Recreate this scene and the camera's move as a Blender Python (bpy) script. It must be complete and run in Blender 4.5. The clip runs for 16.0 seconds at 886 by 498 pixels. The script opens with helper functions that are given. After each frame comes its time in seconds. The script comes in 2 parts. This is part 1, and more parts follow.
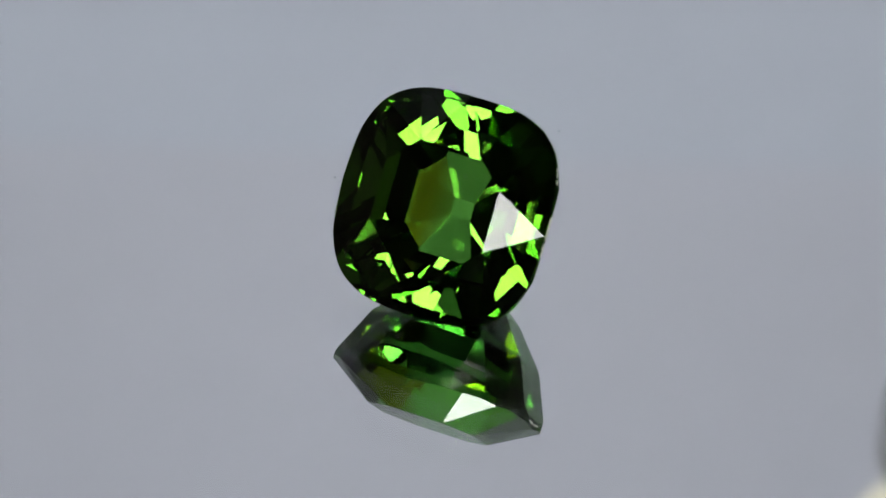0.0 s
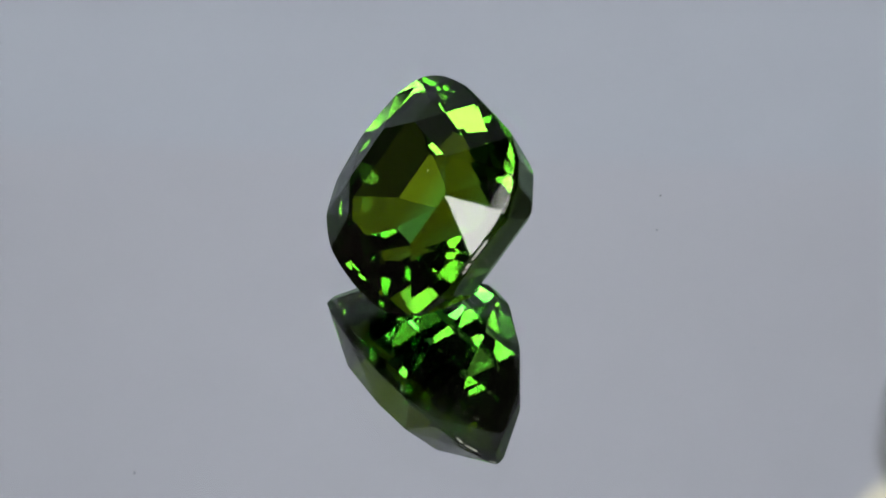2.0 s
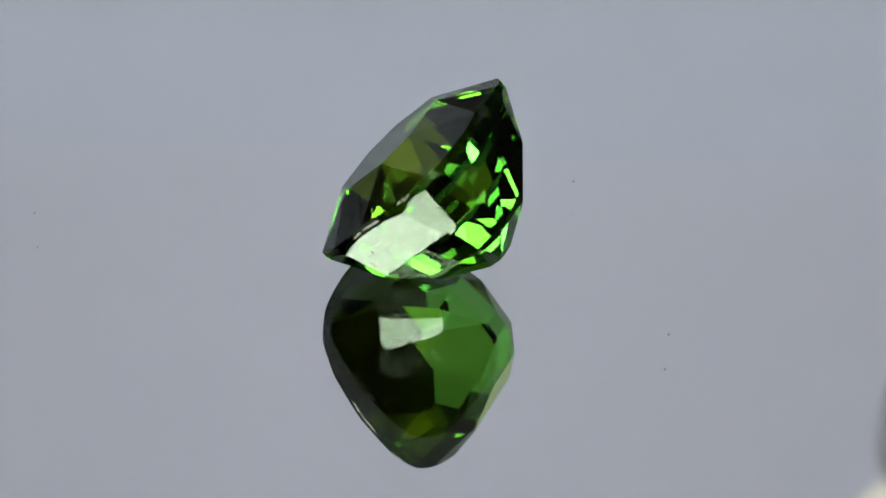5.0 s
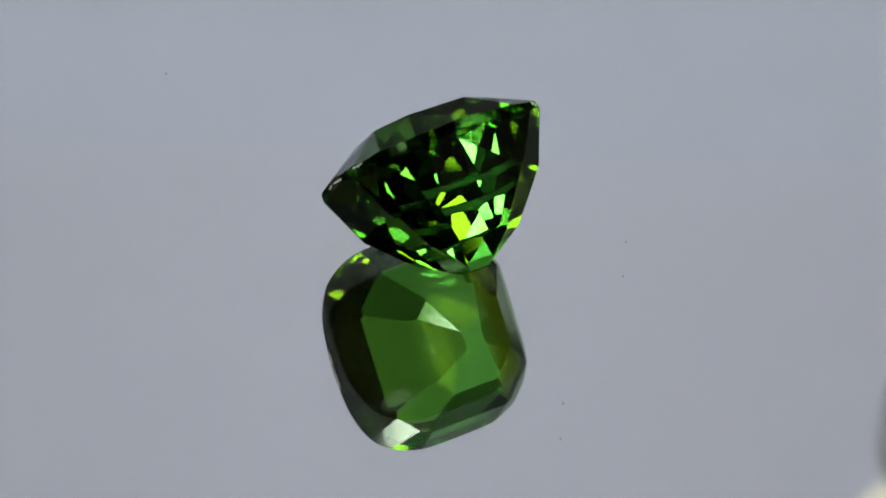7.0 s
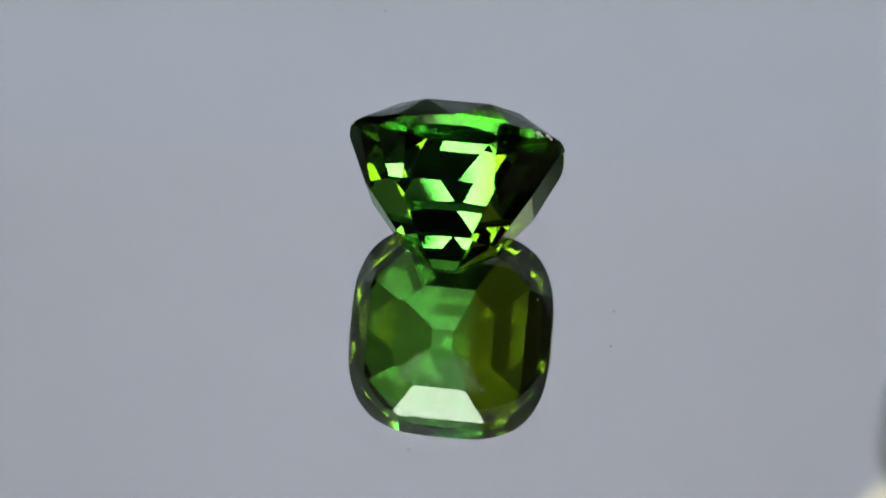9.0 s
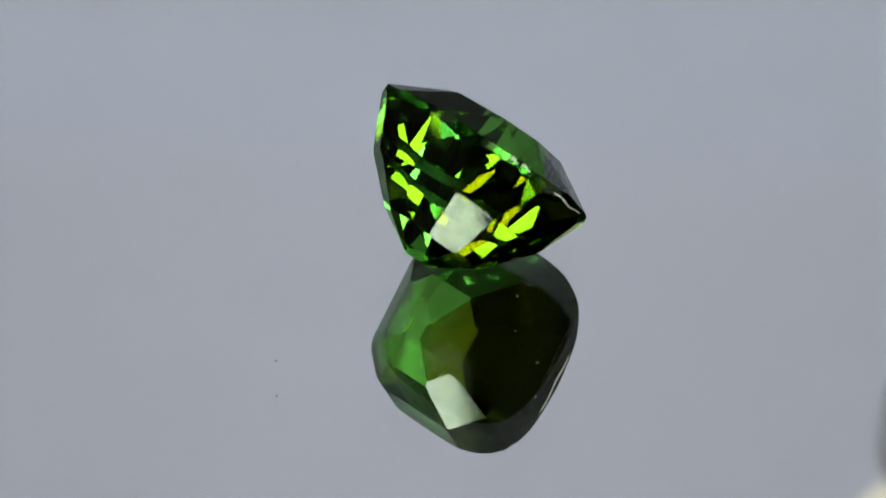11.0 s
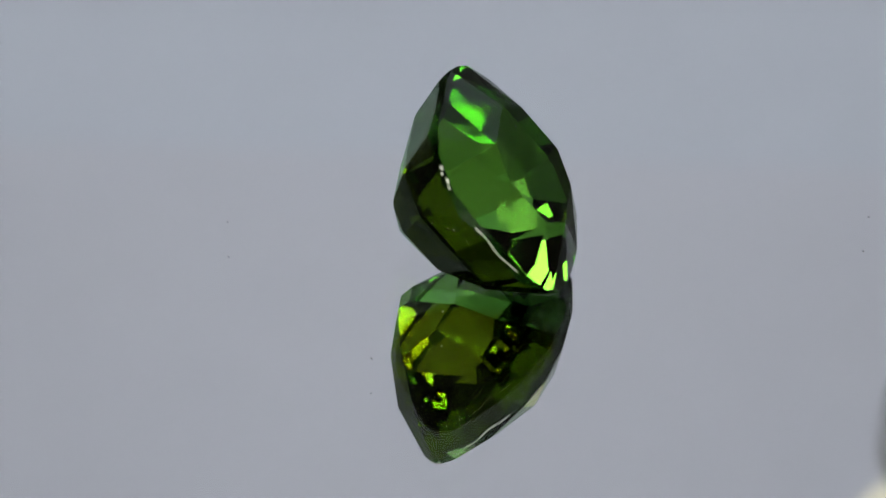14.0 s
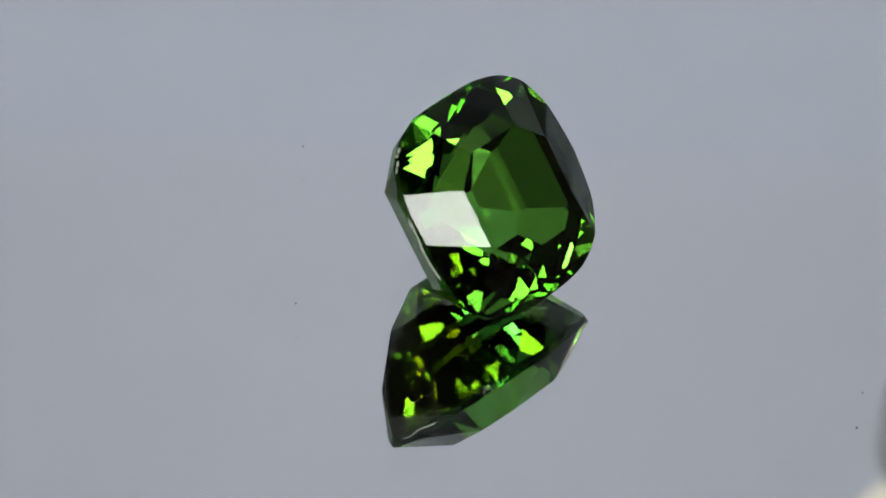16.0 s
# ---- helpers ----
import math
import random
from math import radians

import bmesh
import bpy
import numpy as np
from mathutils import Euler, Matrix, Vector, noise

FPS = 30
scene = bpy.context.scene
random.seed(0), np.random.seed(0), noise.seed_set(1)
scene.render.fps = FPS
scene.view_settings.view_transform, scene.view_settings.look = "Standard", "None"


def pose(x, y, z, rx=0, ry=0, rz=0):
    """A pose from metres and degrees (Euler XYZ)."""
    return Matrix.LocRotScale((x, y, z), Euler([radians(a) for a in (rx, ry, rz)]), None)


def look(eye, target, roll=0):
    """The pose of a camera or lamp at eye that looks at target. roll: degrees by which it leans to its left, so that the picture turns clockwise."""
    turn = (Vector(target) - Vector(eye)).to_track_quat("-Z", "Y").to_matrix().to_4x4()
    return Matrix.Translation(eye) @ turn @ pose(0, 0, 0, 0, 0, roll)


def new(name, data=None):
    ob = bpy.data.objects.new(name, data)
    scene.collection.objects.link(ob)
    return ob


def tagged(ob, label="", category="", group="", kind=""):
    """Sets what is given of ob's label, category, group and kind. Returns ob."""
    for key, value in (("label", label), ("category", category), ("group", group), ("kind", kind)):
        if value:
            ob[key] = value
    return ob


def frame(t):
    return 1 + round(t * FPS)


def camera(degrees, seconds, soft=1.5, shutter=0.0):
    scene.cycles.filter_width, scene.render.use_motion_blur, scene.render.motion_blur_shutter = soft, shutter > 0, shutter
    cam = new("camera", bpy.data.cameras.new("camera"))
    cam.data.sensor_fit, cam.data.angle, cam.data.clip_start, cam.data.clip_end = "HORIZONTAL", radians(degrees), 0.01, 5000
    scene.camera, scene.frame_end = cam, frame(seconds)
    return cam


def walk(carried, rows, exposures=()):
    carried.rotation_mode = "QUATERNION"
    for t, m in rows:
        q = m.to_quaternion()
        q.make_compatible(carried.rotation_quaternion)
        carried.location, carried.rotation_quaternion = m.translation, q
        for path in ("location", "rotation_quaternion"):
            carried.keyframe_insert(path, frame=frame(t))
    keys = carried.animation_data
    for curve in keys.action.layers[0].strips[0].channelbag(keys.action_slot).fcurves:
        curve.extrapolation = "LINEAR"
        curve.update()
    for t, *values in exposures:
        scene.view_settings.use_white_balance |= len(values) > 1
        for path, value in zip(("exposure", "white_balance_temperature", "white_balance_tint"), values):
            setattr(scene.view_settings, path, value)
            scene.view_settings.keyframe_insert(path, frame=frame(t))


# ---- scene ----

U = 0.005                       # half the width of the stone
TURN = -18.083                   # degrees a second
CLIP = 16.0

# ---- camera ----
cam = camera(18.585, CLIP)
EYE = (-0.000599, -0.097909, 0.082779)
AIM = (-0.000599, 0.0, 0.000495)
CAM_POSE = look(EYE, AIM, 1.904)
cam.data.dof.use_dof = True
cam.data.dof.focus_distance = 0.128
cam.data.dof.aperture_fstop = 60
walk(cam, [(0.0, CAM_POSE), (CLIP, CAM_POSE)], [(0.0, 0.57), (CLIP, 0.57)])

# ---- light ----
world = bpy.data.worlds.new("room")
world.use_nodes = True
scene.world = world
world.node_tree.nodes["Background"].inputs[0].default_value = (0.8, 0.88, 1.0, 1)
world.node_tree.nodes["Background"].inputs[1].default_value = 0.02
FRONT_GLOW = 9.9


# ---- materials ----
def material(name):
    m = bpy.data.materials.new(name)
    m.use_nodes = True
    t = m.node_tree
    t.nodes.clear()
    return m, t, t.nodes.new("ShaderNodeOutputMaterial")


def plain(name, colour, rough=0.6, metal=0.0, scale=60.0, vary=0.08, bump=0.0):
    """Paint, paper, plastic or metal with a faint mottling at two sizes."""
    m, t, out = material(name)
    b = t.nodes.new("ShaderNodeBsdfPrincipled")
    b.inputs["Roughness"].default_value, b.inputs["Metallic"].default_value = rough, metal
    co = t.nodes.new("ShaderNodeTexCoord")
    n1, n2 = t.nodes.new("ShaderNodeTexNoise"), t.nodes.new("ShaderNodeTexNoise")
    n1.inputs["Scale"].default_value, n2.inputs["Scale"].default_value = scale, scale / 9
    mid = t.nodes.new("ShaderNodeMath")
    t.links.new(co.outputs["Object"], n1.inputs["Vector"])
    t.links.new(co.outputs["Object"], n2.inputs["Vector"])
    t.links.new(n1.outputs["Fac"], mid.inputs[0])
    t.links.new(n2.outputs["Fac"], mid.inputs[1])
    ramp = t.nodes.new("ShaderNodeMapRange")
    ramp.inputs[1].default_value, ramp.inputs[2].default_value = 0.7, 1.3
    ramp.inputs[3].default_value, ramp.inputs[4].default_value = 1 - vary, 1 + vary
    t.links.new(mid.outputs[0], ramp.inputs[0])
    mul = t.nodes.new("ShaderNodeVectorMath")
    mul.operation = "SCALE"
    mul.inputs[0].default_value = colour
    t.links.new(ramp.outputs[0], mul.inputs["Scale"])
    t.links.new(mul.outputs[0], b.inputs["Base Color"])
    if bump:
        bp = t.nodes.new("ShaderNodeBump")
        bp.inputs["Strength"].default_value, bp.inputs["Distance"].default_value = bump, 0.001
        t.links.new(n1.outputs["Fac"], bp.inputs["Height"])
        t.links.new(bp.outputs[0], b.inputs["Normal"])
    t.links.new(b.outputs[0], out.inputs[0])
    return m


def glow(name, colour, strength):
    m, t, out = material(name)
    e = t.nodes.new("ShaderNodeEmission")
    e.inputs[0].default_value, e.inputs[1].default_value = (*colour, 1), strength
    t.links.new(e.outputs[0], out.inputs[0])
    return m


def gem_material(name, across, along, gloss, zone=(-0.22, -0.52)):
    """Green tourmaline, zoned along one axis of the crystal from bluish green to olive."""
    m, t, out = material(name)
    fr = t.nodes.new("ShaderNodeFresnel")
    fr.inputs[0].default_value = IOR
    gl = t.nodes.new("ShaderNodeBsdfGlossy")
    gl.inputs["Roughness"].default_value = 0.0
    gl.inputs[0].default_value = (*gloss, 1)
    rf = t.nodes.new("ShaderNodeBsdfRefraction")
    rf.inputs["Roughness"].default_value, rf.inputs["IOR"].default_value = 0.0, IOR
    co = t.nodes.new("ShaderNodeTexCoord")
    sep = t.nodes.new("ShaderNodeSeparateXYZ")
    axis = t.nodes.new("ShaderNodeMapRange")
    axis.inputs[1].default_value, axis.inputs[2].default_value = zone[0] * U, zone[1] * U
    mix = t.nodes.new("ShaderNodeMix")
    mix.data_type = "RGBA"
    mix.inputs["B"].default_value = (*along, 1)
    # dichroic: clearer across the crystal's axis than towards its ends
    nrm = t.nodes.new("ShaderNodeSeparateXYZ")
    size = t.nodes.new("ShaderNodeMath")
    size.operation = "ABSOLUTE"
    ends = t.nodes.new("ShaderNodeMapRange")
    ends.inputs[1].default_value, ends.inputs[2].default_value = 0.30, 0.62
    two = t.nodes.new("ShaderNodeMix")
    two.data_type = "RGBA"
    two.inputs["A"].default_value, two.inputs["B"].default_value = (*across, 1), (*[k * v for k, v in zip((0.70, 0.62, 0.42), across)], 1)
    t.links.new(co.outputs["Normal"], nrm.inputs[0])
    t.links.new(nrm.outputs[0], size.inputs[0])
    t.links.new(size.outputs[0], ends.inputs[0])
    t.links.new(ends.outputs[0], two.inputs["Factor"])
    t.links.new(two.outputs["Result"], mix.inputs["A"])
    t.links.new(co.outputs["Object"], sep.inputs[0])
    t.links.new(sep.outputs[0], axis.inputs[0])
    t.links.new(axis.outputs[0], mix.inputs["Factor"])
    t.links.new(mix.outputs["Result"], rf.inputs[0])
    ms = t.nodes.new("ShaderNodeMixShader")
    t.links.new(fr.outputs[0], ms.inputs[0])
    t.links.new(rf.outputs[0], ms.inputs[1])
    t.links.new(gl.outputs[0], ms.inputs[2])
    t.links.new(ms.outputs[0], out.inputs[0])
    return m


def frost_material():
    """The unpolished rim of the stone: ground, greyish, half clear."""
    m, t, out = material("ground_rim")
    rf = t.nodes.new("ShaderNodeBsdfGlass")
    rf.inputs["Roughness"].default_value, rf.inputs["IOR"].default_value = 0.12, 1.6
    rf.inputs[0].default_value = (0.10, 0.22, 0.06, 1)
    df = t.nodes.new("ShaderNodeBsdfPrincipled")
    df.inputs["Base Color"].default_value, df.inputs["Roughness"].default_value = (0.25, 0.28, 0.20, 1), 0.3
    no = t.nodes.new("ShaderNodeTexNoise")
    no.inputs["Scale"].default_value = 350
    co = t.nodes.new("ShaderNodeTexCoord")
    mr = t.nodes.new("ShaderNodeMapRange")
    mr.inputs[1].default_value, mr.inputs[2].default_value = 0.5, 0.7
    mr.inputs[3].default_value, mr.inputs[4].default_value = 0.0, 0.12
    t.links.new(co.outputs["Object"], no.inputs["Vector"])
    t.links.new(no.outputs["Fac"], mr.inputs[0])
    ms = t.nodes.new("ShaderNodeMixShader")
    t.links.new(mr.outputs[0], ms.inputs[0])
    t.links.new(rf.outputs[0], ms.inputs[1])
    t.links.new(df.outputs[0], ms.inputs[2])
    t.links.new(ms.outputs[0], out.inputs[0])
    return m


def pane_material():
    """Clear cover glass: straight through, with its own weak gloss, stronger at a slant."""
    m, t, out = material("cover_glass")
    lw = t.nodes.new("ShaderNodeLayerWeight")
    lw.inputs[0].default_value = 0.5
    po = t.nodes.new("ShaderNodeMath")
    po.operation, po.inputs[1].default_value = "POWER", 5.0
    ad = t.nodes.new("ShaderNodeMath")
    ad.operation, ad.inputs[1].default_value, ad.inputs[2].default_value = "MULTIPLY_ADD", 0.96, 0.04
    t.links.new(lw.outputs["Facing"], po.inputs[0])
    t.links.new(po.outputs[0], ad.inputs[0])
    gl = t.nodes.new("ShaderNodeBsdfGlossy")
    gl.inputs["Roughness"].default_value = 0.0
    tr = t.nodes.new("ShaderNodeBsdfTransparent")
    tr.inputs[0].default_value = (0.985, 0.99, 0.985, 1)
    ms = t.nodes.new("ShaderNodeMixShader")
    t.links.new(ad.outputs[0], ms.inputs[0])
    t.links.new(tr.outputs[0], ms.inputs[1])
    t.links.new(gl.outputs[0], ms.inputs[2])
    t.links.new(ms.outputs[0], out.inputs[0])
    return m


def silver_material():
    m, t, out = material("silvering")
    gl = t.nodes.new("ShaderNodeBsdfGlossy")
    gl.inputs["Roughness"].default_value = 0.0
    gl.inputs[0].default_value = (0.90, 0.91, 0.91, 1)
    t.links.new(gl.outputs[0], out.inputs[0])
    return m


IOR = 1.64
CROWN_GREEN = (0.43, 0.67, 0.23)
GEM_TOP = gem_material("green_tourmaline", CROWN_GREEN, CROWN_GREEN, (0.74, 0.76, 0.74))
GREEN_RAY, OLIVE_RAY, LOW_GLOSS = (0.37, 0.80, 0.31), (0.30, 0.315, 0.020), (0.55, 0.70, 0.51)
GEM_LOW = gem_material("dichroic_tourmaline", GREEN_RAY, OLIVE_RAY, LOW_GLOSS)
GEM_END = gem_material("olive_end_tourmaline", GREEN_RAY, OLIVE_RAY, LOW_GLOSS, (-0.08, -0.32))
FROST = frost_material()
PANE, SILVER = pane_material(), silver_material()
PAPER = plain("grey_paper", (0.49, 0.515, 0.60), 0.9, 0, 40, 0.02)
BLUE_PAPER = plain("bluish_paper", (0.475, 0.518, 0.615), 0.9, 0, 40, 0.02)
DARK_WALL = plain("dark_paint", (0.09, 0.09, 0.094), 0.8, 0, 20, 0.2)
DARK_TABLE = plain("dark_table", (0.04, 0.035, 0.03), 0.5, 0, 50, 0.25)
BLACK = plain("black_plastic", (0.02, 0.02, 0.022), 0.45, 0, 200, 0.15)
GREY = plain("smudge_grey", (0.40, 0.42, 0.43), 0.6, 0, 150, 0.1)
# glow added to bring the assumed lamp's dome up to the patch's brightness
CREAM_GLOW = glow("cream_glow", (1.0, 0.95, 0.76), 0.55)
FRONT_LIGHT = glow("front_diffuser", (1.0, 0.98, 0.97), FRONT_GLOW)
BROWN_WALL = plain("brown_board", (0.07, 0.055, 0.04), 0.8, 0, 12, 0.2)
CHIP = plain("frosted_chip", (0.42, 0.43, 0.36), 0.35, 0, 3000, 0.25, 0.6)
DUST = plain("dust", (0.10, 0.10, 0.11), 0.9, 0, 900, 0.3)


# ---- mesh helpers ----
def part(name, bm, mat, parent=None, label=""):
    me = bpy.data.meshes.new(name)
    bm.normal_update()
    bm.to_mesh(me)
    bm.free()
    me.materials.append(mat)
    ob = new(name, me)
    if parent:
        ob.parent = parent
    return tagged(ob, label)


def face_up(bm):
    bm.normal_update()
    bmesh.ops.reverse_faces(bm, faces=[f for f in bm.faces if f.normal.z < 0])


def box(size, at=(0, 0, 0), bevel=0.0):
    bm = bmesh.new()
    bmesh.ops.create_cube(bm, size=1)
    bmesh.ops.scale(bm, vec=size, verts=bm.verts)
    if bevel:
        bmesh.ops.bevel(bm, geom=list(bm.edges), offset=bevel, segments=3, affect="EDGES", profile=0.6)
    bmesh.ops.translate(bm, vec=at, verts=bm.verts)
    return bm


def disc(radius, z0, z1, n=96, bevel=0.0):
    bm = bmesh.new()
    bmesh.ops.create_cone(bm, cap_ends=True, segments=n, radius1=radius, radius2=radius, depth=z1 - z0)
    if bevel:
        rim = [e for e in bm.edges if abs(e.verts[0].co.z - e.verts[1].co.z) < 1e-9]
        bmesh.ops.bevel(bm, geom=rim, offset=bevel, segments=3, affect="EDGES", profile=0.6)
    bmesh.ops.translate(bm, vec=(0, 0, (z0 + z1) / 2), verts=bm.verts)
    return bm


# ---- setting: table and dark room ----
MIRROR_Z, GLASS_Z = -0.1974 * U, 0.0085 * U
TABLE_Z = -0.034


def room():
    for name, size, at, mat, label in (
            ("wall_north", (1.3, 0.06, 1.98), (0, 0.93, 0.235), DARK_WALL, "dark matt painted wall of the alcove"),
            ("wall_south", (1.3, 0.06, 1.98), (0, -0.93, 0.235), DARK_WALL, "dark matt painted wall of the alcove"),
            ("wall_east", (0.06, 1.8, 1.98), (0.62, 0, 0.235), BROWN_WALL, "dark brown side wall of the alcove"),
            ("wall_west", (0.06, 1.8, 1.98), (-0.62, 0, 0.235), BROWN_WALL, "dark brown side wall of the alcove")):
        tagged(part(name, box(size, at), mat), label, "wall", kind="structure")
    tagged(part("floor", box((1.3, 1.92, 0.06), (0, 0, -0.78)), DARK_TABLE), "dark floor", "floor", kind="structure")
    tagged(part("ceiling", box((1.3, 1.92, 0.06), (0, 0, 1.25)), DARK_WALL), "dark matt ceiling", "ceiling", kind="structure")


def table():
    t = tagged(new("table"), "dark wooden work table under the turntable", "table")
    part("tabletop", box((1.1, 1.2, 0.03), (0, 0.1, TABLE_Z - 0.015), 0.004), DARK_TABLE, t)
    for x in (-0.5, 0.5):
        for y in (-0.45, 0.65):
            part("leg", box((0.05, 0.05, 0.686), (x, y, TABLE_Z - 0.03 - 0.343), 0.004), DARK_TABLE, t)


def turntable():
    t = tagged(new("turntable"), "round rotating display stand with a glass-covered mirror top", "turntable")
    part("base", disc(0.055, TABLE_Z, TABLE_Z + 0.02, 96, 0.003), BLACK, t)


def mirror_top():
    t = tagged(new("mirror_plate"), "round mirror plate under clear cover glass, turning slowly", "mirror")
    part("backing", disc(0.08, TABLE_Z + 0.02, MIRROR_Z - 0.0002, 128, 0.001), BLACK, t)
    bm = bmesh.new()
    bmesh.ops.create_circle(bm, cap_ends=True, segments=128, radius=0.0795)
    face_up(bm)
    bmesh.ops.translate(bm, vec=(0, 0, MIRROR_Z), verts=bm.verts)
    part("silvering", bm, SILVER, t, "bright silvered mirror face")
    bm = bmesh.new()
    bmesh.ops.create_circle(bm, cap_ends=True, segments=128, radius=0.0795)
    face_up(bm)
    bmesh.ops.translate(bm, vec=(0, 0, GLASS_Z), verts=bm.verts)
    pane = part("cover_glass", bm, PANE, t, "thin clear cover glass")
    pane.visible_shadow = False
    return t


def sheet(profile, width, thick):
    """A bent sheet that is as wide as given, along a profile of (y, z) points."""
    bm = bmesh.new()
    rows = []
    for i, (y, z) in enumerate(profile):
        y0, z0 = profile[max(i - 1, 0)]
        y1, z1 = profile[min(i + 1, len(profile) - 1)]
        k = math.hypot(y1 - y0, z1 - z0)
        ny, nz = (z1 - z0) / k * thick, -(y1 - y0) / k * thick
        rows.append([bm.verts.new(p) for p in ((-width / 2, y, z), (width / 2, y, z), (width / 2, y + ny, z + nz), (-width / 2, y + ny, z + nz))])
    for a, b in zip(rows, rows[1:]):
        for i in range(4):
            bm.faces.new((a[i], a[(i + 1) % 4], b[(i + 1) % 4], b[i]))
    bm.faces.new(rows[0][::-1])
    bm.faces.new(rows[-1])
    bmesh.ops.recalc_face_normals(bm, faces=bm.faces)
    return bm


def backdrop():
    """Added dark board on the table, a sheet of paper on it, and a wide paper arch that curves over from behind."""
    # unseen dark board, added so that low reflections in the facets stay black
    tagged(part("added_dark_board", box((1.16, 0.014, 0.092), (0, 0.386, TABLE_Z + 0.046)), DARK_WALL), "added dark low board, unseen, keeps low reflections dark", "board", kind="structure")
    tagged(part("backdrop_lower", box((1.16, 0.003, 0.232), (0, 0.382, TABLE_Z + 0.092 + 0.116)), BLUE_PAPER), "lower light grey paper sheet before the backdrop", "backdrop", kind="structure")
    curve = [(0.396, TABLE_Z)] + [(0.396, z) for z in np.linspace(0.1, 0.45, 8)]
    curve += [(0.096 + 0.3 * math.cos(a), 0.45 + 0.3 * math.sin(a)) for a in np.linspace(0.08, 1.4, 18)]
    arch = part("backdrop", sheet(curve, 1.17, 0.003), PAPER)
    for f in arch.data.polygons:
        f.use_smooth = True
    tagged(arch, "light grey paper backdrop curving overhead behind the turntable", "backdrop", kind="structure")


def light_panel(name, at, to, w, h, roll, mat, label, post_to):
    """Flat soft light: a housing with a lip round a glowing diffuser, on an upright post."""
    t = tagged(new(name), label, "light panel")
    t.matrix_world = look(at, to, roll)
    part("housing", box((w + 0.02, h + 0.02, 0.02), (0, 0, 0.014), 0.003), BLACK, t)
    part("diffuser", box((w, h, 0.004), (0, 0, 0.0015), 0.001), mat, t, "glowing white diffuser")
    back = t.matrix_world @ Vector((0, 0, 0.03))
    post = disc(0.006, min(back.z, post_to), max(back.z, post_to), 24)
    bmesh.ops.translate(post, vec=(back.x, back.y, 0), verts=post.verts)
    bmesh.ops.transform(post, matrix=t.matrix_world.inverted(), verts=post.verts)
    part("post", post, BLACK, t)
    return t


def polar(az, el, r):
    """A place r from the stone; az clockwise from straight behind it as the camera sees it."""
    a, e = radians(az), radians(el)
    return (r * math.sin(a) * math.cos(e), r * math.cos(a) * math.cos(e), r * math.sin(e))


def turned(points, n=32):
    """A round body from (radius, height) points, about z."""
    bm = bmesh.new()
    rings = [[bm.verts.new((r * math.cos(2 * math.pi * i / n), r * math.sin(2 * math.pi * i / n), z)) for i in range(n)] for r, z in points]
    for lo, hi in zip(rings, rings[1:]):
        for i in range(n):
            bm.faces.new((lo[i], lo[(i + 1) % n], hi[(i + 1) % n], hi[i]))
    bm.faces.new(rings[0][::-1])
    bm.faces.new(rings[-1])
    return bm


def video_camera():
    """The filming camera, just behind the viewpoint: its dark front shows in the facets."""
    t = tagged(new("video_camera"), "black video camera with a slim macro lens on a post", "camera")
    t.matrix_world = look(EYE, AIM)
    part("lens_barrel", turned(((0.0110, 0.004), (0.0125, 0.005), (0.0125, 0.04), (0.0115, 0.042), (0.0115, 0.075), (0.0135, 0.078), (0.0135, 0.10))), BLACK, t)
    part("body", box((0.038, 0.036, 0.05), (0, 0.004, 0.125), 0.006), BLACK, t)
    foot = t.matrix_world @ Vector((0, -0.02, 0.13))
    post = disc(0.008, TABLE_Z, foot.z, 24)
    bmesh.ops.translate(post, vec=(foot.x, foot.y, 0), verts=post.verts)
    bmesh.ops.transform(post, matrix=t.matrix_world.inverted(), verts=post.verts)
    part("support", post, BLACK, t)


def assumed_lamp():
    """Assumed lamp beside the turntable, for the cream patch in the mirror: cream dome on a dark stem."""
    t = tagged(new("assumed_lamp"), "assumed small lamp, cream dome with added glow, dark stem", "lamp")
    t.matrix_world = Matrix.Translation((0.0923, 0.182, TABLE_Z))
    h = 0.2012 - TABLE_Z
    part("base", turned(((0.021, 0), (0.021, 0.006), (0.018, 0.010), (0.005, 0.014))), BLACK, t)
    part("stem", disc(0.003, 0.012, h), BLACK, t)
    # added part: its grey makes the soft dark smudge above the cream patch
    smudge_block = turned(((0.009, -0.050), (0.0115, -0.047), (0.0115, -0.037), (0.004, -0.034), (0.004, -0.024)))
    bmesh.ops.translate(smudge_block, vec=(-0.0232, -0.024, h), verts=smudge_block.verts)
    part("smudge_block", smudge_block, GREY, t, "added grey part under the dome, a dark smudge in the mirror")
    dome = turned([(0.028 * math.cos(a), 0.028 * math.sin(a)) for a in np.linspace(-1.4, 1.45, 20)], 48)
    bmesh.ops.translate(dome, vec=(-0.012, -0.022, h), verts=dome.verts)
    part("shade", dome, CREAM_GLOW, t, "cream shade, its glow added")


SPECKS = []


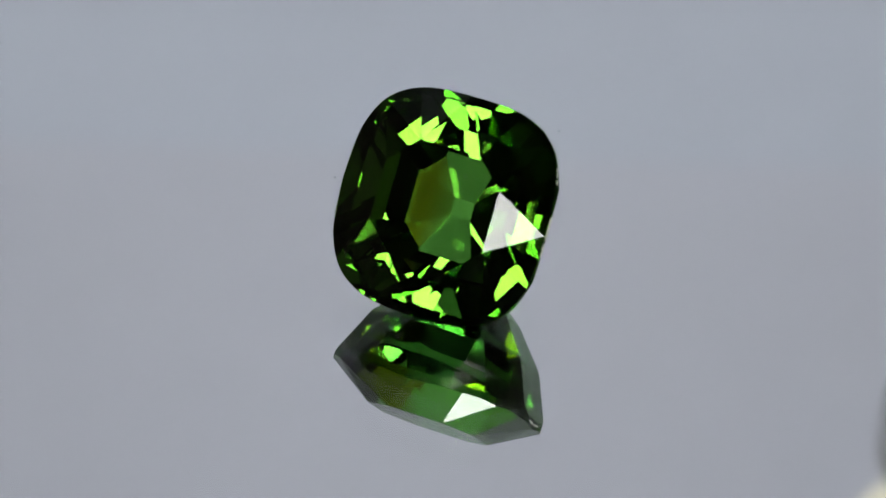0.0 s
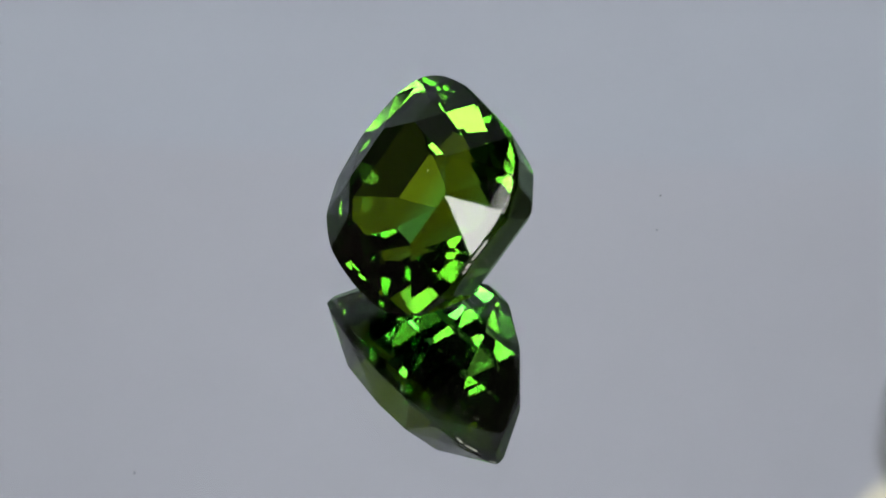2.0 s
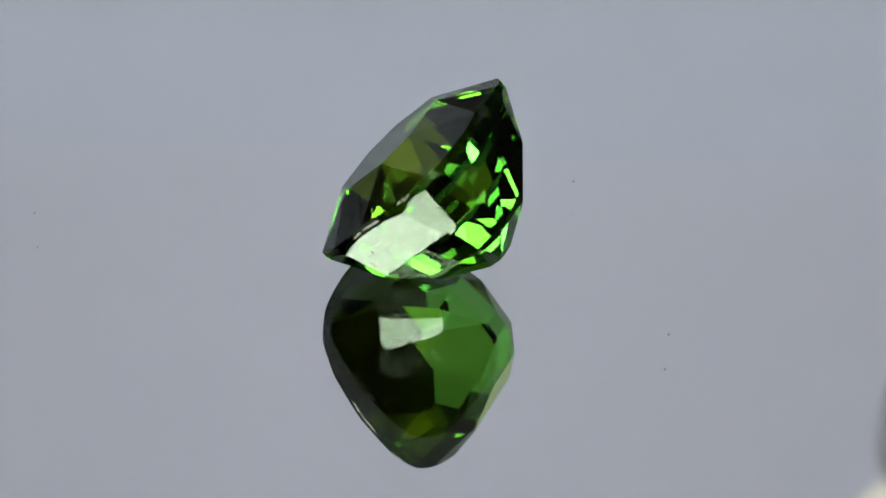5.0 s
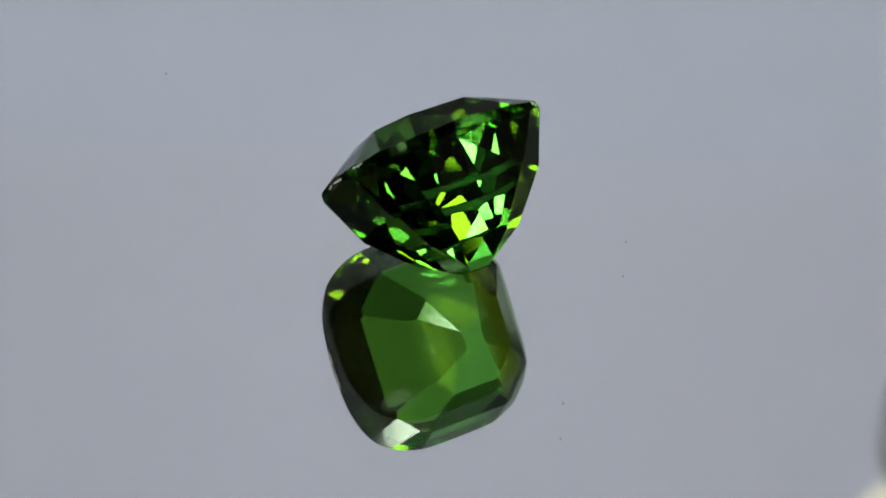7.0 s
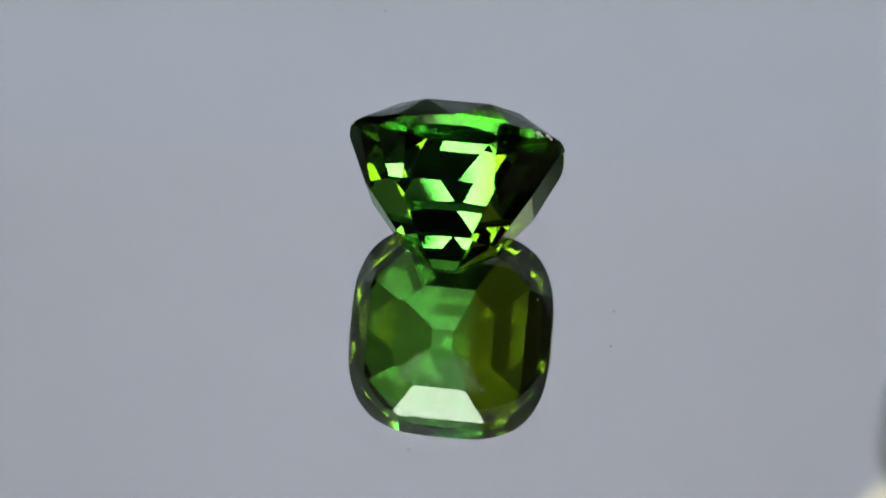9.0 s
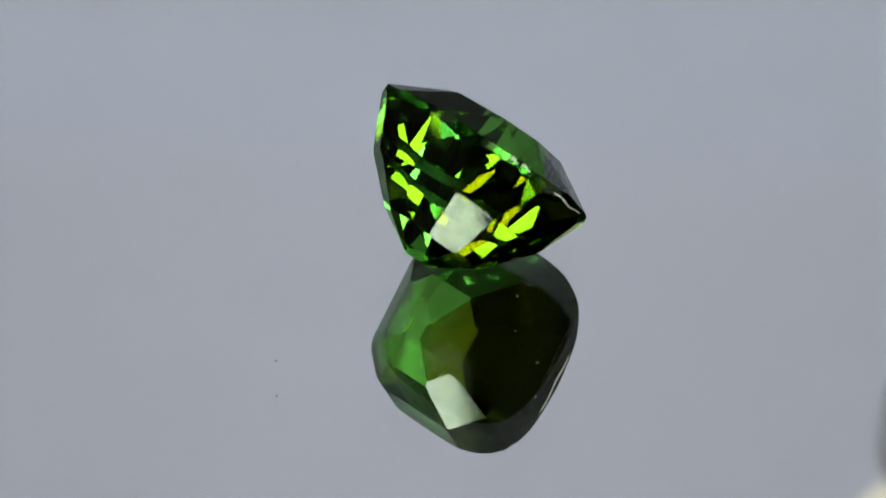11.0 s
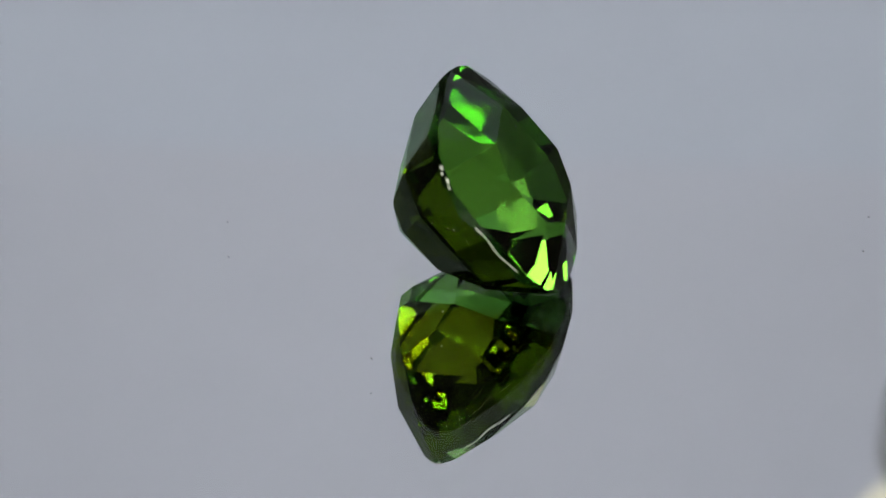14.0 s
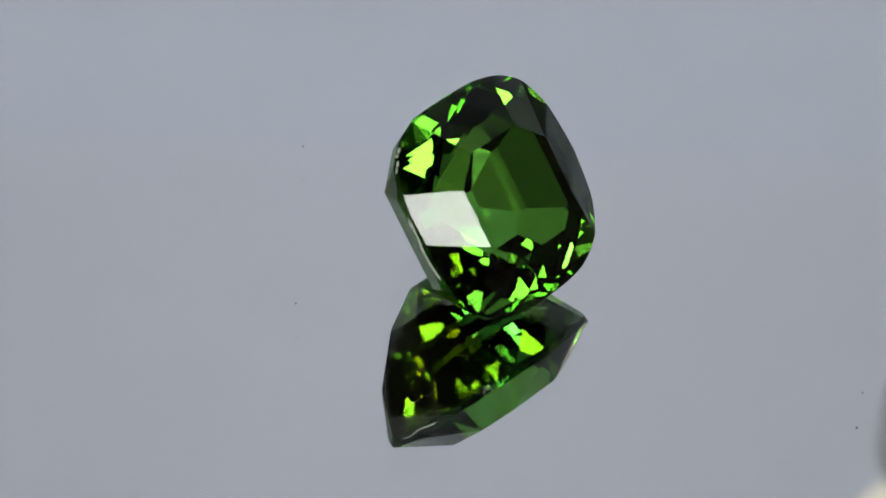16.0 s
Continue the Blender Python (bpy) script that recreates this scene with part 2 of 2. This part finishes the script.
def dust():
    """Single dark grains lying on the cover glass."""
    rnd = random.Random(7)
    spots = [(-1.20, 1.13, 1.0), (-0.735, 0.33, 0.8), (-0.40, -4.05, 1.0), (1.005, 1.985, 1.1), (-2.3, -2.6, 0.6), (2.9, 0.7, 0.6)]
    for x, y, k in spots:
        bm = bmesh.new()
        bmesh.ops.create_icosphere(bm, subdivisions=2, radius=0.00005 * k)
        for v in bm.verts:
            v.co *= rnd.uniform(0.75, 1.25)
        low = min(v.co.z for v in bm.verts)
        bmesh.ops.translate(bm, vec=(x * U, y * U, GLASS_Z - low), verts=bm.verts)
        SPECKS.append(tagged(part("dust_grain", bm, DUST), "tiny dark dust grain on the mirror glass", "dust", "dust grains on the mirror"))


# ---- the stone ----
B, P, GIRDLE = 1.0378, 3.0277, 0.0538      # width ratio, squareness of the outline, girdle height
CROWN, CULET = 0.3243, 1.172


def outline(n):
    out = []
    for i in range(n):
        a = 2 * math.pi * i / n
        c, s = math.cos(a), math.sin(a)
        r = (abs(c) ** P + abs(s) ** P) ** (-1 / P)
        out.append(np.array((r * c, B * r * s, 0.0)))
    return out


def facet_planes():
    """Table, eight facets down from its edges, eight up to its corners, and three tiers of eight below the girdle."""
    rim = outline(180)
    g = GIRDLE / 2

    def reach(az):
        c, s = math.cos(radians(az)), math.sin(radians(az))
        return max(v[0] * c + v[1] * s for v in rim)

    def on_rim(az, z):
        c, s = math.cos(radians(az)), math.sin(radians(az))
        r = (abs(c) ** P + (abs(s) / B) ** P) ** (-1 / P)
        return np.array((r * c, r * s, z))

    def low_plane(az, slope, r, z):
        """Tilted by slope from the girdle's plane, through radius r at height z."""
        a, b = radians(az), radians(slope)
        n = np.array((math.cos(a) * math.sin(b), math.sin(a) * math.sin(b), -math.cos(b)))
        return n, math.sin(b) * r + n[2] * z

    def by_three(a, b, c):
        n = np.cross(b - a, c - a)
        n = n / np.linalg.norm(n)
        n = -n if n[2] < 0 else n
        return n, float(n @ a)

    x1, y1, x2, y2 = 0.5547, 0.2858, 0.2919, 0.5356
    corners = [np.array((x, y, CROWN)) for x, y in ((x1, y1), (x2, y2), (-x2, y2), (-x1, y1), (-x1, -y1), (-x2, -y2), (x2, -y2), (x1, -y1))]
    feet = [on_rim(45 * k, g + (0.0429, 0.0158)[k % 2]) for k in range(8)]
    mids = [on_rim(45 * k + (27, 18)[k % 2], g + 0.0166) for k in range(8)]
    out = [(np.array((0.0, 0.0, 1.0)), CROWN)]
    for k in range(8):
        out.append(by_three(corners[k - 1], corners[k], feet[k]))
        out.append(by_three(corners[k], feet[k], mids[k]))
        out.append(by_three(corners[k], mids[k], feet[(k + 1) % 8]))
    # (slope under the girdle), (radius, height, slope of the middle tier), (the same of the flat tier)
    sides = ((65.6, (0.787, -0.495, 50.6), (0.475, -0.875, 38.4)), (65.6, (0.830, -0.488, 51.2), (0.487, -0.915, 32.6)),
             (63.1, (0.756, -0.504, 55.4), (0.466, -0.925, 34.0)), (65.3, (0.825, -0.490, 51.2), (0.487, -0.915, 32.6)))
    corners_low = ((64.9, (0.933, -0.495, 46.0)), (62.0, (0.900, -0.493, 47.6)), (62.9, (0.905, -0.497, 47.6)), (62.9, (0.905, -0.497, 47.6)))
    for k in range(4):
        az = 90 * k
        steep, mid, flat = sides[k]
        out.append(low_plane(az, steep, reach(az), -g + 0.0039))
        for r, z, slope in (mid, flat):
            out.append(low_plane(az, slope, r, z))
        # rounded corners: the same three tiers, with a narrow triangle to either side at the top
        az += 45
        steep, mid = corners_low[k]
        out.append(low_plane(az, steep, reach(az), -g))
        for r, z, slope in (mid, (0.568, -0.895, 32.6)):
            out.append(low_plane(az, slope, r, z))
        for s in (-22.47, 22.47):
            out.append(low_plane(az + s, 67.28, reach(az + s), -g))
    out.append((np.array((0.0, 0.0, -1.0)), CULET))
    return out


def cut(faces, n, c):
    """Grinds away what lies beyond the plane n.x = c."""
    kept, cap = [], []
    for f in faces:
        d = f @ n - c
        ins = d <= 1e-9
        if ins.all():
            kept.append(f)
        elif ins.any():
            fresh = []
            for i in range(len(f)):
                j = (i + 1) % len(f)
                if ins[i]:
                    fresh.append(f[i])
                if ins[i] != ins[j]:
                    p = f[i] + d[i] / (d[i] - d[j]) * (f[j] - f[i])
                    fresh.append(p)
                    cap.append(p)
            if len(fresh) > 2:
                kept.append(np.array(fresh))
    if len(cap) > 2:
        cap = np.array(cap)
        u = np.cross(n, (0.3, 0.5, 0.81))
        u /= np.linalg.norm(u)
        v, m = np.cross(n, u), cap.mean(0)
        kept.append(cap[np.argsort(np.arctan2((cap - m) @ v, (cap - m) @ u))])
    return kept


STONE_Z = 0.960 * U             # height of the girdle's middle
STONE_TURN = Matrix(((0.92394, 0.23993, -0.29794), (-0.38254, 0.58007, -0.71916), (0.00028, 0.77843, 0.62773)))


def flake(rnd, az, z, along, high):
    """A small ragged scar on the girdle."""
    a = radians(az)
    c, s = math.cos(a), math.sin(a)
    r = (abs(c) ** P + (abs(s) / B) ** P) ** (-1 / P)
    edge = Vector((-s, c, 0))
    bm = bmesh.new()
    bmesh.ops.create_icosphere(bm, subdivisions=2, radius=1.0)
    for v in bm.verts:
        k = rnd.uniform(0.45, 1.25)
        v.co = (Vector((r * c, r * s, z)) + edge * (v.co.x * along * k) + Vector((c, s, 0)) * (v.co.y * 0.008 * k) + Vector((0, 0, v.co.z * high * k))) * U
    return bm


def gemstone():
    n = 96
    rim = outline(n)
    top, low = [v + np.array((0, 0, 2.0)) for v in rim], [v - np.array((0, 0, 3.0)) for v in rim]
    faces = [np.array(top), np.array(low[::-1])]
    faces += [np.array((low[i], low[(i + 1) % n], top[(i + 1) % n], top[i])) for i in range(n)]
    for nn, c in facet_planes():
        faces = cut(faces, nn, c)
    whole = bmesh.new()
    for f in faces:
        whole.faces.new([whole.verts.new(Vector(p) * U) for p in f])
    bmesh.ops.remove_doubles(whole, verts=whole.verts, dist=0.004 * U)
    bmesh.ops.dissolve_degenerate(whole, edges=whole.edges, dist=0.001 * U)
    bmesh.ops.recalc_face_normals(whole, faces=whole.faces)
    t = tagged(new("gemstone"), "green cushion-cut faceted gemstone lying tilted on the mirror", "gemstone")
    at = Matrix.Translation((-0.11719 * U, -0.42413 * U, STONE_Z)) @ STONE_TURN.to_4x4()
    zones = (("table_facet", "large flat polished top facet", GEM_TOP, lambda z: z > 0.999), ("crown", "", GEM_TOP, lambda z: 0.05 < z <= 0.999),
             ("girdle", "thin frosted rim", FROST, lambda z: -0.05 <= z <= 0.05), ("pavilion", "", GEM_LOW, lambda z: z < -0.05))
    for name, label, mat, inside in zones:
        bm = whole.copy()
        bmesh.ops.delete(bm, geom=[f for f in bm.faces if not inside(f.normal.z)], context="FACES")
        ob = part(name, bm, mat, t, label)
        ob.matrix_basis = at
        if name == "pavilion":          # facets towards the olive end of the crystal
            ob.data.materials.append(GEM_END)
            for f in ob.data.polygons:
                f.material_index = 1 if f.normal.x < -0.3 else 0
    whole.free()
    rnd = random.Random(3)
    nicks = [(132.0, 0.015, 0.028, 0.020), (134.6, -0.004, 0.020, 0.012), (138.6, 0.018, 0.034, 0.016), (141.5, 0.004, 0.026, 0.009)]
    nicks += [(166 + 3.6 * i, 0.010 * math.sin(0.9 * i) - 0.010, rnd.uniform(0.05, 0.085), rnd.uniform(0.003, 0.009)) for i in range(10)]
    nicks += [(0.5 + 2.1 * i, 0.022 - 0.003 * i, rnd.uniform(0.03, 0.055), rnd.uniform(0.004, 0.010)) for i in range(5)]
    nicks += [(27.5, 0.020, 0.030, 0.007), (30.4, 0.016, 0.024, 0.012), (32.8, 0.020, 0.018, 0.006), (-6.0, 0.018, 0.034, 0.012), (-9.4, 0.010, 0.028, 0.007)]
    for az, z, along, high in nicks:
        part("chip", flake(rnd, az, z, along, high), CHIP, t, "pale frosted chip on the rim").matrix_basis = at
    for end, slope in ((-1, 63.1), (1, 65.6)):       # pale dust on the steep end facets
        for i in range(12):
            down, y = rnd.uniform(0.06, 0.46), rnd.uniform(-0.42, 0.42)
            bm = bmesh.new()
            bmesh.ops.create_icosphere(bm, subdivisions=1, radius=rnd.uniform(0.0016, 0.0034) * U)
            bmesh.ops.translate(bm, vec=Vector((end * (1.0 - down / math.tan(radians(slope))), y, -GIRDLE / 2 - down)) * U, verts=bm.verts)
            part("speck", bm, CHIP, t, "pale dust speck on a lower facet").matrix_basis = at
    bm = bmesh.new()
    bmesh.ops.create_icosphere(bm, subdivisions=1, radius=0.008 * U)
    bmesh.ops.translate(bm, vec=Vector((0.213, 0.326, CROWN + 0.004)) * U, verts=bm.verts)
    part("speck", bm, DUST, t, "dark speck on the top facet").matrix_basis = at
    return t


room()
table()
turntable()
PLATE = mirror_top()
backdrop()
light_panel("front_light", polar(160.4, 33, 0.70), (0, 0, 0), 0.268, 0.332, 9.6, FRONT_LIGHT, "soft light panel with a white diffuser beside the camera", -0.75)
light_panel("front_light", polar(205, 50.8, 0.70), (0, 0, 0), 0.142, 0.580, -6.0, FRONT_LIGHT, "tall soft light panel with a white diffuser beside the camera", TABLE_Z)
video_camera()
assumed_lamp()
dust()
STONE = gemstone()


def motions():
    """Plate and stone turn together about the plate's axis."""
    rows = [(0.5 * i, pose(0, 0, 0, 0, 0, TURN * 0.5 * i)) for i in range(33)]
    for thing in (PLATE, STONE, *SPECKS):
        walk(thing, rows)


motions()
